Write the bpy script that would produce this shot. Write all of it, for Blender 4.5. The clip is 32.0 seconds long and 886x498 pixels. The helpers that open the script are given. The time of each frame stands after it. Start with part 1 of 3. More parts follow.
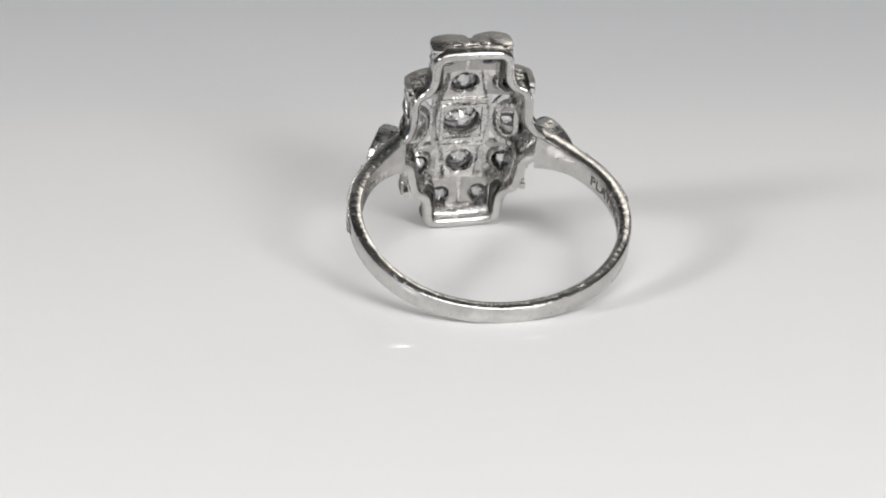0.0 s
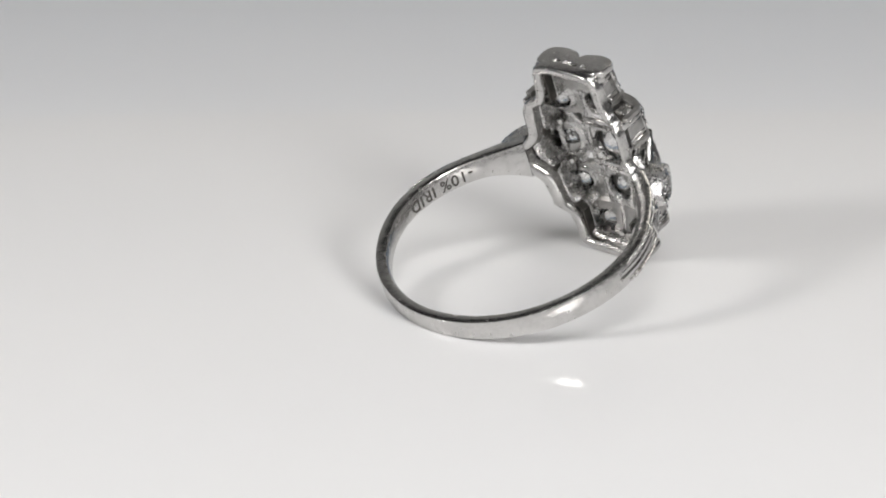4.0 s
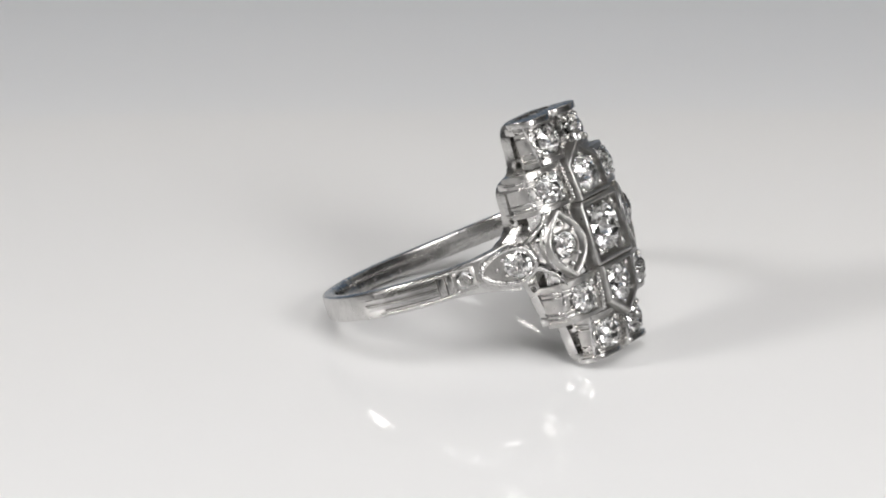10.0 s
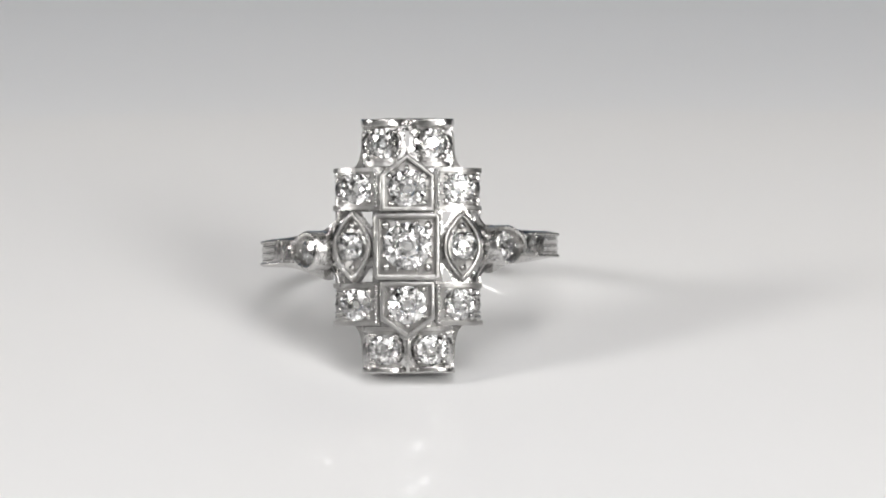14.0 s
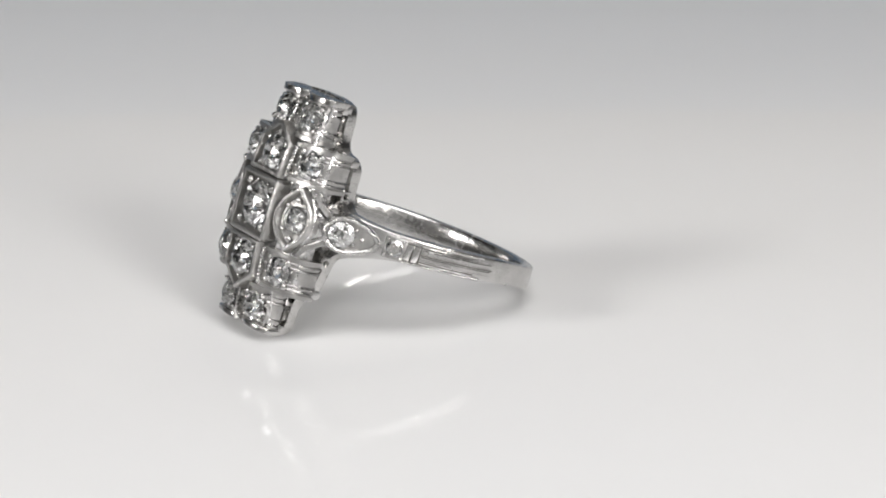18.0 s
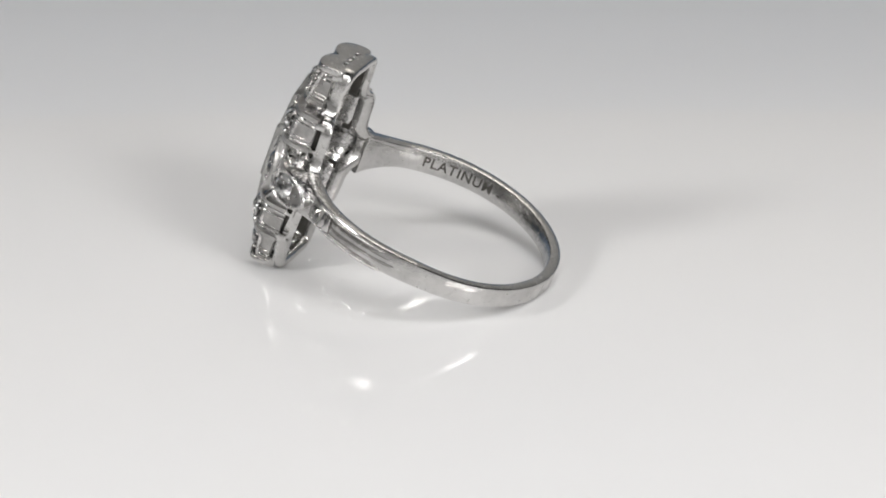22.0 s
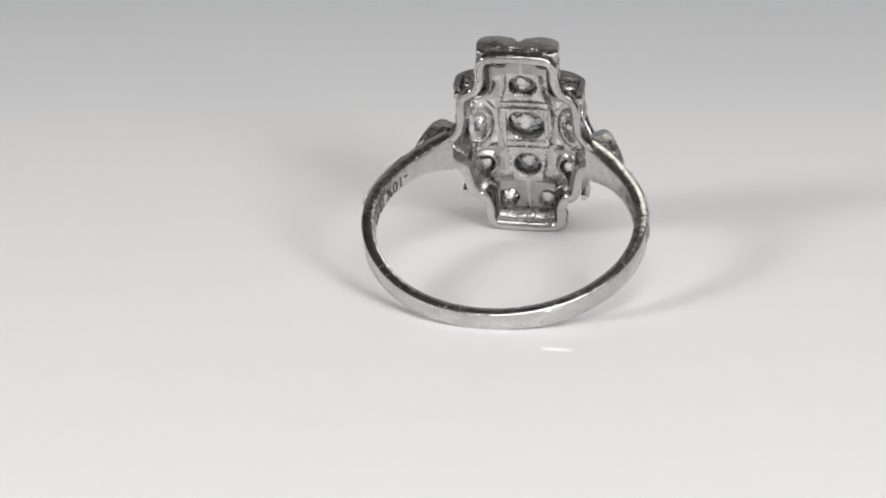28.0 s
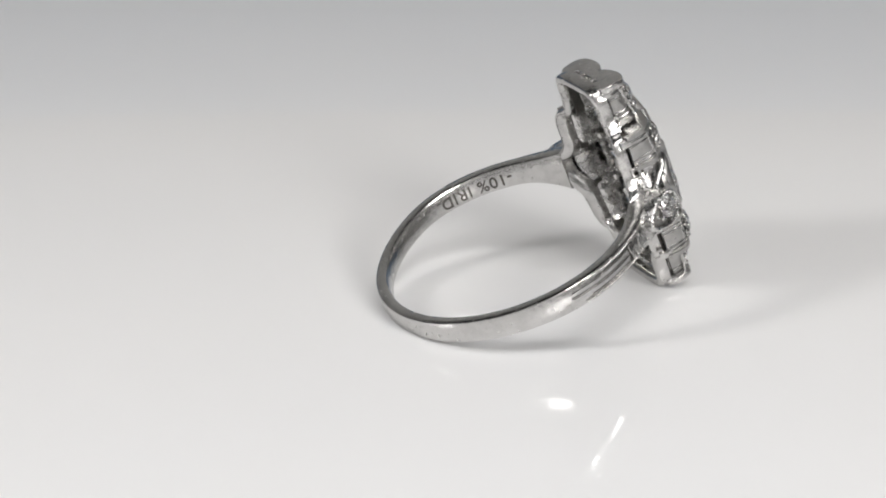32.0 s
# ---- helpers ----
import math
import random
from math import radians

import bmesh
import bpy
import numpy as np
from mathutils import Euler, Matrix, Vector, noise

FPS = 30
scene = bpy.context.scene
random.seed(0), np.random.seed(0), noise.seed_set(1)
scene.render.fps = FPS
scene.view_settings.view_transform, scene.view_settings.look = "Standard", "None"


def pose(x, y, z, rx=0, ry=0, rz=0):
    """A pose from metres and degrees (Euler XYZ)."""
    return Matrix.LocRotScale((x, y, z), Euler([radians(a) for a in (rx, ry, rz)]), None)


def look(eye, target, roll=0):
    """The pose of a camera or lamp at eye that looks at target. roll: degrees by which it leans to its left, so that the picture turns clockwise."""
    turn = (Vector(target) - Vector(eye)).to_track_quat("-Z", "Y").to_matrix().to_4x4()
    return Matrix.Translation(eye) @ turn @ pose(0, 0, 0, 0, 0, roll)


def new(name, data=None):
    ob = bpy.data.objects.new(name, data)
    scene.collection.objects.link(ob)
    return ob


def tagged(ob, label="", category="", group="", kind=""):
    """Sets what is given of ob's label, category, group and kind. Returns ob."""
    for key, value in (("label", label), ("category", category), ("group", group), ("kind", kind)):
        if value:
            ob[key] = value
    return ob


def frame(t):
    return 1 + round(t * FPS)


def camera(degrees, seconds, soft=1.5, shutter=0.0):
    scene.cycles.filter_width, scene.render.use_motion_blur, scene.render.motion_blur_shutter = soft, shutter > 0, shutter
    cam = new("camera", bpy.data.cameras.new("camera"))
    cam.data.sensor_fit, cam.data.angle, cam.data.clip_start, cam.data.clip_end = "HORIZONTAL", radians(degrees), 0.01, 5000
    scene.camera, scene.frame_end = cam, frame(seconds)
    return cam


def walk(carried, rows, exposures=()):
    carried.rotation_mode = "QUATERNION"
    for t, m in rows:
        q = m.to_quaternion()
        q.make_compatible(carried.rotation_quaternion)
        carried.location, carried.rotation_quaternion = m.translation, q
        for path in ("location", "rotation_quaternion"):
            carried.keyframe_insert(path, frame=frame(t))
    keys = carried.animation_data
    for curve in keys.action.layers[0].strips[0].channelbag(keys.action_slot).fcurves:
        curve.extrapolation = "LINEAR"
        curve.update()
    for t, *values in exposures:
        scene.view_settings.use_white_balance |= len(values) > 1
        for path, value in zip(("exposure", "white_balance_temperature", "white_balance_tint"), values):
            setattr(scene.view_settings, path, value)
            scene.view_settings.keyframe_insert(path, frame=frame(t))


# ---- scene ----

MM = 0.001
# camera: a still close-up camera about 15 cm from the ring
cam = camera(22.2, 32.0, soft=1.85)
CAM_POSE = pose(0.0, -146.45 * MM, 58.95 * MM, 90 - 20.77, 0, 0.319) @ pose(0, 0, 0, 0, 0, -0.49)
walk(cam, [(0.0, CAM_POSE), (32.0, CAM_POSE)])

# ---------------------------------------------------------------- light
world = bpy.data.worlds.new("room_air")
world.use_nodes = True
world.node_tree.nodes["Background"].inputs[0].default_value = (0.60, 0.66, 0.75, 1)
world.node_tree.nodes["Background"].inputs[1].default_value = 0.05
scene.world = world
scene.view_settings.exposure = 0.0


def area_lamp(name, eye, target, size, watts, colour, spread=180):
    data = bpy.data.lights.new(name, "AREA")
    data.shape, data.size, data.energy, data.color = "DISK", size, watts, colour
    data.spread = radians(spread)
    ob = new(name, data)
    ob.matrix_world = look(eye, target)
    return ob


area_lamp("desk_lamp_right", (0.182, -0.265, 0.160), (0, -0.03, 0), 0.12, 0.635, (1.0, 0.983, 0.962))
area_lamp("desk_lamp_left", (-0.30, -0.13, 0.17), (0, -0.03, 0), 0.085, 0.565, (1.0, 0.983, 0.962))
area_lamp("overhead_lamp", (0.09, -0.43, 0.58), (0.09, -0.42, 0), 0.60, 1.78, (1.0, 0.987, 0.986), 110)
area_lamp("rear_lamp", (0.175, 0.325, 0.46), (0, 0, 0), 0.20, 0.24, (1.0, 0.95, 0.87))


# ---------------------------------------------------------------- materials
def material(name, colour, rough=0.5, metal=0.0, ior=1.45, transmission=0.0):
    m = bpy.data.materials.new(name)
    m.use_nodes = True
    b = m.node_tree.nodes["Principled BSDF"]
    b.inputs["Base Color"].default_value = (*colour, 1)
    b.inputs["Roughness"].default_value = rough
    b.inputs["Metallic"].default_value = metal
    b.inputs["IOR"].default_value = ior
    b.inputs["Transmission Weight"].default_value = transmission
    return m, m.node_tree, b


def noise_node(nt, scale, detail=4.0, rough=0.55, stretch=None):
    tc = nt.nodes.new("ShaderNodeTexCoord")
    n = nt.nodes.new("ShaderNodeTexNoise")
    n.inputs["Scale"].default_value, n.inputs["Detail"].default_value, n.inputs["Roughness"].default_value = scale, detail, rough
    if stretch:
        mp = nt.nodes.new("ShaderNodeMapping")
        mp.inputs["Scale"].default_value = stretch
        nt.links.new(tc.outputs["Object"], mp.inputs["Vector"])
        nt.links.new(mp.outputs["Vector"], n.inputs["Vector"])
    else:
        nt.links.new(tc.outputs["Object"], n.inputs["Vector"])
    return n


def ramp(nt, source, lo, hi, c0, c1):
    r = nt.nodes.new("ShaderNodeMapRange")
    r.inputs["From Min"].default_value, r.inputs["From Max"].default_value = lo, hi
    r.inputs["To Min"].default_value, r.inputs["To Max"].default_value = c0, c1
    nt.links.new(source, r.inputs["Value"])
    return r.outputs["Result"]


def mix_colour(nt, fac, a, b):
    m = nt.nodes.new("ShaderNodeMix")
    m.data_type = "RGBA"
    m.inputs["A"].default_value, m.inputs["B"].default_value = (*a, 1), (*b, 1)
    nt.links.new(fac, m.inputs["Factor"])
    return m.outputs["Result"]


def bump(nt, b, height, strength, distance):
    n = nt.nodes.new("ShaderNodeBump")
    n.inputs["Strength"].default_value, n.inputs["Distance"].default_value = strength, distance
    nt.links.new(height, n.inputs["Height"])
    nt.links.new(n.outputs["Normal"], b.inputs["Normal"])


def platinum(name, c0, c1, r0, r1, wear=0.25):
    m, nt, b = material(name, c0, r0, 1.0)
    n = noise_node(nt, 900.0, 5)
    clean = mix_colour(nt, ramp(nt, n.outputs["Fac"], 0.35, 0.65, 0, 1), c0, c1)
    n5 = noise_node(nt, 1900.0, 6, 0.7)
    stain = nt.nodes.new("ShaderNodeMix")
    stain.data_type = "RGBA"
    stain.inputs["B"].default_value = (c1[0] * 0.42, c1[1] * 0.40, c1[2] * 0.38, 1)
    nt.links.new(ramp(nt, n5.outputs["Fac"], 0.55, 0.72, 0, 0.30), stain.inputs["Factor"])
    nt.links.new(clean, stain.inputs["A"])
    nt.links.new(stain.outputs["Result"], b.inputs["Base Color"])
    n2 = noise_node(nt, 2600.0, 3)
    nt.links.new(ramp(nt, n2.outputs["Fac"], 0.3, 0.7, r0, r1), b.inputs["Roughness"])
    n3 = noise_node(nt, 1300.0, 2)
    n4 = noise_node(nt, 5200.0, 3, 0.6, (1.0, 1.0, 0.45))
    add = nt.nodes.new("ShaderNodeMath")
    add.operation, add.inputs[1].default_value = "MULTIPLY_ADD", 0.22
    nt.links.new(n4.outputs["Fac"], add.inputs[0])
    nt.links.new(n3.outputs["Fac"], add.inputs[2])
    bump(nt, b, add.outputs["Value"], wear, 0.0001)
    return m


PLATINUM = platinum("polished_platinum", (0.645, 0.636, 0.624), (0.55, 0.542, 0.53), 0.15, 0.29, 0.45)
PLATINUM_CAST = platinum("satin_platinum", (0.545, 0.537, 0.525), (0.42, 0.413, 0.402), 0.27, 0.44, 0.8)
TARNISHED = platinum("dull_tarnished_platinum", (0.70, 0.692, 0.682), (0.54, 0.532, 0.524), 0.16, 0.34, 1.3)
# Dark tone of the engraving; behind the slots it stands in for shade.
ENGRAVING_AND_SHADE = platinum("engraving_and_slot_shade", (0.16, 0.15, 0.14), (0.10, 0.10, 0.09), 0.45, 0.6, 0.3)
DIAMOND, _nt, _b = material("diamond", (0.985, 0.985, 0.978), 0.06, 0.0, 2.42, 1.0)

ACRYLIC, nt, b = material("white_acrylic", (0.86, 0.86, 0.86), 0.03, 0.0, 1.42)
n = noise_node(nt, 9.0, 3)
nt.links.new(mix_colour(nt, ramp(nt, n.outputs["Fac"], 0.3, 0.7, 0, 1), (0.87, 0.865, 0.86), (0.84, 0.842, 0.85)), b.inputs["Base Color"])
n = noise_node(nt, 60.0, 4)
nt.links.new(ramp(nt, n.outputs["Fac"], 0.3, 0.7, 0.02, 0.045), b.inputs["Roughness"])

WALL_GREY, nt, b = material("pale_warm_grey_wall_paint", (0.68, 0.68, 0.67), 0.8)
n = noise_node(nt, 6.0, 5)
nt.links.new(mix_colour(nt, ramp(nt, n.outputs["Fac"], 0.3, 0.7, 0, 1), (0.65, 0.65, 0.64), (0.71, 0.705, 0.69)), b.inputs["Base Color"])
# Blue for the added board that the far tabletop mirrors.
TINT_BOARD, nt, b = material("blue_grey_tint_board", (0.24, 0.34, 0.47), 0.8)
n = noise_node(nt, 6.0, 5)
nt.links.new(mix_colour(nt, ramp(nt, n.outputs["Fac"], 0.3, 0.7, 0, 1), (0.225, 0.32, 0.45), (0.26, 0.355, 0.485)), b.inputs["Base Color"])
WALL, nt, b = material("grey_wall_paint", (0.27, 0.27, 0.275), 0.8)
n = noise_node(nt, 7.0, 5)
nt.links.new(mix_colour(nt, ramp(nt, n.outputs["Fac"], 0.3, 0.7, 0, 1), (0.25, 0.253, 0.258), (0.285, 0.288, 0.29)), b.inputs["Base Color"])
# Near-black tone set so the metal's upper faces reflect dark.
CEILING, nt, b = material("dark_reflected_ceiling", (0.15, 0.15, 0.15), 0.9)
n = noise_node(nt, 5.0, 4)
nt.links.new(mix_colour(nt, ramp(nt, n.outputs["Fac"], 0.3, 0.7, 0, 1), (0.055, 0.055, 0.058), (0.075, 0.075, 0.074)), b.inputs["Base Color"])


# ---------------------------------------------------------------- mesh helpers
def part(name, bm, mat, parent=None, label="", scale=MM, smooth=False):
    """Links a bmesh (in millimetres by default) as one mesh object under parent."""
    bmesh.ops.recalc_face_normals(bm, faces=bm.faces[:])
    me = bpy.data.meshes.new(name)
    if scale != 1:
        for v in bm.verts:
            v.co *= scale
    for f in bm.faces:
        f.smooth = mat is not DIAMOND
    bm.to_mesh(me)
    bm.free()
    if not smooth and mat is not DIAMOND:
        me.set_sharp_from_angle(angle=radians(38))
    me.materials.append(mat)
    ob = new(name, me)
    ob.parent = parent
    if label:
        tagged(ob, label)
    return ob


def box(x0, x1, y0, y1, z0, z1, bevel=0.0, bm=None):
    out = bm or bmesh.new()
    made = bmesh.ops.create_cube(out, size=1.0)["verts"]
    for v in made:
        v.co = Vector(((x0 + x1) / 2 + v.co.x * (x1 - x0), (y0 + y1) / 2 + v.co.y * (y1 - y0), (z0 + z1) / 2 + v.co.z * (z1 - z0)))
    if bevel:
        edges = list({e for v in made for e in v.link_edges})
        bmesh.ops.bevel(out, geom=edges, offset=bevel, segments=2, affect="EDGES", profile=0.5)
    return out


def chaikin(pts, rounds=2, reach=0.22):
    """Rounds the corners of a closed outline."""
    for _ in range(rounds):
        out = []
        for i, p in enumerate(pts):
            q = pts[(i + 1) % len(pts)]
            d = math.hypot(q[0] - p[0], q[1] - p[1])
            k = min(0.25, reach / d)
            out.append((p[0] + k * (q[0] - p[0]), p[1] + k * (q[1] - p[1])))
            out.append((q[0] - k * (q[0] - p[0]), q[1] - k * (q[1] - p[1])))
        pts = out
    return pts


def inset(pts, d):
    """Moves a closed counter-clockwise outline inwards by d."""
    out = []
    for i, p in enumerate(pts):
        a, c = Vector(pts[i - 1]), Vector(pts[(i + 1) % len(pts)])
        b = Vector(p)
        e1, e2 = (b - a).normalized(), (c - b).normalized()
        n1, n2 = Vector((-e1.y, e1.x)), Vector((-e2.y, e2.x))
        m = (n1 + n2).normalized()
        k = d / max(0.45, m.dot(n1))
        out.append((b.x + m.x * k, b.y + m.y * k))
    return out


def ccw(pts):
    a = sum(p[0] * q[1] - q[0] * p[1] for p, q in zip(pts, pts[1:] + pts[:1]))
    return pts if a > 0 else pts[::-1]


def loft(rings, closed=False, cap=True, bm=None):
    """Joins equally long closed loops of points by quads; closed: the last joins the first."""
    out = bm or bmesh.new()
    vs = [[out.verts.new(p) for p in r] for r in rings]
    pairs = list(zip(vs, vs[1:])) + ([(vs[-1], vs[0])] if closed else [])
    n = len(vs[0])
    for a, b2 in pairs:
        for i in range(n):
            out.faces.new((a[i], a[(i + 1) % n], b2[(i + 1) % n], b2[i]))
    if cap and not closed:
        out.faces.new(vs[0][::-1])
        out.faces.new(vs[-1])
    return out


def frame_ring(outline, width, y0, y1, lip=0.10, inner_drop=0.35):
    """A bezel: a closed wall along an outline in x and z, with a rounded upper lip and a sloping inner side."""
    o = ccw(outline)
    loops = [(o, y0), (o, y1 - lip), (inset(o, lip * 0.4), y1 - lip * 0.3), (inset(o, lip), y1), (inset(o, width * 0.62), y1),
             (inset(o, width * 0.85), y1 - lip * 0.4), (inset(o, width), y1 - inner_drop), (inset(o, width), y0)]
    return loft([[(p[0], y, p[1]) for p in pts] for pts, y in loops], closed=True)


def plate(outer, holes, y0, y1):
    """A flat plate in x and z from y0 to y1, pierced by holes."""
    out = bmesh.new()
    edges = []
    for loop in [outer] + holes:
        vs = [out.verts.new((p[0], y0, p[1])) for p in loop]
        edges += [out.edges.new((vs[i], vs[(i + 1) % len(vs)])) for i in range(len(vs))]
    bmesh.ops.triangle_fill(out, use_beauty=True, edges=edges)
    ext = bmesh.ops.extrude_face_region(out, geom=out.faces[:])
    for g in ext["geom"]:
        if isinstance(g, bmesh.types.BMVert):
            g.co.y = y1
    return out


def circle(cx, cz, rx, rz=None, n=20):
    rz = rz or rx
    return [(cx + rx * math.cos(2 * math.pi * i / n), cz + rz * math.sin(2 * math.pi * i / n)) for i in range(n)]


def tube(a, b2, r0, r1, n=16):
    """A closed cone frustum from a to b2."""
    a, b2 = Vector(a), Vector(b2)
    q = (b2 - a).to_track_quat("Z", "Y").to_matrix()
    return loft([[c + q @ Vector((r * math.cos(2 * math.pi * i / n), r * math.sin(2 * math.pi * i / n), 0)) for i in range(n)] for c, r in ((a, r0), (b2, r1))])


def pierced(bm, cutters):
    """The solid bm with the solids in cutters cut out of it."""
    obs = []
    for one in [bm] + cutters:
        bmesh.ops.recalc_face_normals(one, faces=one.faces[:])
        me = bpy.data.meshes.new("cut")
        one.to_mesh(me)
        one.free()
        obs.append(new("cut", me))
    for c in obs[1:]:
        mod = obs[0].modifiers.new("cut", "BOOLEAN")
        mod.operation, mod.object, mod.solver = "DIFFERENCE", c, "EXACT"
    dg = bpy.context.evaluated_depsgraph_get()
    got = bpy.data.meshes.new_from_object(obs[0].evaluated_get(dg), depsgraph=dg)
    out = bmesh.new()
    out.from_mesh(got)
    for o in obs:
        me = o.data
        bpy.data.objects.remove(o)
        bpy.data.meshes.remove(me)
    bpy.data.meshes.remove(got)
    return out


def bead(bm, at, r, squash=(1, 1, 1)):
    m = Matrix.Translation(at) @ Matrix.Diagonal((*squash, 1))
    bmesh.ops.create_icosphere(bm, subdivisions=2, radius=r, matrix=m)
    return bm


def brilliant(r, table=0.43, crown=0.38, pavilion=0.80, culet=0.20, shape=None):
    """An old-cut brilliant of girdle radius r in the x-y plane, its table facing +z; shape(x, y) bends the outline."""
    out = bmesh.new()
    f = shape or (lambda x, y: (x, y))

    def ring(rad, z, n, off=0.0):
        return [out.verts.new((*f(r * rad * math.cos(2 * math.pi * (i + off) / n + turn0), r * rad * math.sin(2 * math.pi * (i + off) / n + turn0)), r * z)) for i in range(n)]

    turn0 = random.random()
    t = ring(table, crown, 8)
    k = ring(0.76, crown * 0.58, 8, 0.5)
    g = ring(1.0, 0.03, 16)
    g2 = ring(1.0, -0.03, 16)
    p = ring(0.66, -pavilion * 0.50, 8, 0.5)
    c = ring(culet, -pavilion, 8)
    new_face = out.faces.new
    new_face(t)
    for i in range(8):
        j = (i + 1) % 8
        new_face((t[i], k[i], t[j]))
        new_face((t[j], k[i], g[2 * j], k[j]))
        new_face((k[i], g[2 * i], g[2 * i + 1]))
        new_face((k[i], g[2 * i + 1], g[2 * j]))
        new_face((g2[2 * i], p[i], g2[2 * i + 1]))
        new_face((g2[2 * i + 1], p[i], g2[2 * j]))
        new_face((g2[2 * j], p[i], c[j], p[j]))
        new_face((p[i], c[i], c[j]))
    for i in range(16):
        j = (i + 1) % 16
        new_face((g[i], g2[i], g2[j], g[j]))
    new_face(c[::-1])
    return out


def pear_outline(length, half, n=28):
    """A drop in x and z, its round end at -x and its point at +x."""
    pts = []
    for i in range(n):
        a = 2 * math.pi * i / n
        x = math.cos(a)
        taper = 1.0 if x < 0 else (1 - x) ** 0.5 * (1 + 0.30 * x)
        z = math.sin(a) if x < 0 else math.copysign(math.sqrt(max(0, 1 - x * x)) ** 0.2 * min(1, taper), math.sin(a)) if abs(math.sin(a)) > 1e-6 else 0
        pts.append((x * (length * 0.58 if x > 0 else length * 0.42), z * half))
    return pts


# ---------------------------------------------------------------- the place
def slab(name, x0, x1, y0, y1, z0, z1, mat, label):
    ob = part(name, box(x0, x1, y0, y1, z0, z1), mat, None, scale=1)
    return tagged(ob, label, "", "", "structure")


table = part("tabletop", box(-0.80, 0.80, -0.70, 0.90, -0.012, 0.0, 0.001), ACRYLIC, None, scale=1)
tagged(table, "glossy white acrylic sheet, a seamless pale photo surface", "tabletop", "", "structure")
slab("wall_north", -0.85, 0.85, 0.365, 0.415, 0.0005, 0.60, WALL_GREY, "plain pale grey painted wall behind the surface")
# Unseen board, added so the far tabletop reflects a blue tint.
slab("reflection_board", -0.80, 0.80, 0.352, 0.361, 0.0005, 0.105, TINT_BOARD, "unseen low blue-grey board, added to tint the surface's reflection")
slab("wall_south", -0.85, 0.85, -0.755, -0.705, -0.012, 0.60, WALL_GREY, "plain pale grey painted wall behind the camera")
slab("wall_east", 0.805, 0.85, -0.703, 0.363, -0.012, 0.60, WALL, "plain grey painted side wall")
slab("wall_west", -0.85, -0.805, -0.703, 0.363, -0.012, 0.60, WALL, "plain grey painted side wall")
# Unseen ceiling, added low to give the metal dark reflections.
slab("ceiling", -0.85, 0.85, -0.755, 0.415, 0.603, 0.65, CEILING, "unseen dark ceiling, added for the metal to reflect")

# ---------------------------------------------------------------- the ring
ring = new("diamond_ring")
tagged(ring, "platinum cocktail ring with stepped panel of diamonds, resting on its side", "ring")
ZC = 0.37          # height of the panel's centre along the finger
FRONT = 12.60      # front of the square bezel from the finger's axis


def band_rear(x):
    """The back of the gallery band, which follows the finger."""
    return math.sqrt(9.1 ** 2 - max(abs(x), 3.25) ** 2) - 0.25


def band_front(x):
    return band_rear(x) + 0.88


def bow(x, z):
    """How far the panel's face falls back from its middle."""
    return -0.0150 * (z - ZC) ** 2 - 0.044 * x * x


def bowed(bm):
    for v in bm.verts:
        k = min(1.0, max(0.0, (v.co.y - 9.9) / 1.1))
        v.co.y += k * bow(v.co.x, v.co.z)
        v.co += noise.noise_vector(v.co * 0.9) * 0.04 + noise.noise_vector(v.co * 3.1) * 0.012
    return bm


def seat(x, z, y):
    """The pose in millimetres of a stone whose table looks out of the panel at x, z."""
    normal = Vector((0.088 * x, 1.0, 0.003 * (z - ZC)))
    m = normal.to_track_quat("Z", "Y").to_matrix().to_4x4()
    return Matrix.Translation((x, y + bow(x, z), z)) @ m


def stone(bm, parent, m, label="clear faceted old-cut diamond"):
    for v in bm.verts:
        v.co += noise.noise_vector(v.co * 2.3 + Vector(m.translation)) * 0.06
    m = m @ Matrix.Rotation(random.uniform(-0.09, 0.09), 4, "X") @ Matrix.Rotation(random.uniform(-0.09, 0.09), 4, "Y")
    ob = part("diamond", bm, DIAMOND, parent, label)
    ob.matrix_local = Matrix.Translation(m.translation * MM) @ m.to_3x3().to_4x4()
    return ob


def beads(parent, spots, r):
    for x, y, z in spots:
        k = r * random.uniform(0.60, 0.88)
        squash = (random.uniform(0.7, 1.3), random.uniform(0.7, 1.1), random.uniform(0.7, 1.3))
        part("bead", bowed(bead(bmesh.new(), (x, y, z), k, squash)), PLATINUM, parent, smooth=True)


def milgrain_line(parent, outline, y, shape, r=0.10, step=0.23):
    """Tiny beads that follow a frame's top edge."""
    bm = bmesh.new()
    pts = [Vector(p) for p in outline]
    for a, b2 in zip(pts, pts[1:] + pts[:1]):
        n = max(1, round((b2 - a).length / step))
        for i in range(n):
            p = a.lerp(b2, i / n)
            m = Matrix.Translation((p.x, y, p.y)) @ Matrix.Scale(random.uniform(0.8, 1.15), 4)
            bmesh.ops.create_icosphere(bm, subdivisions=1, radius=r, matrix=m)
    part("milgrain_edge", shape(bm), PLATINUM, parent, smooth=True)


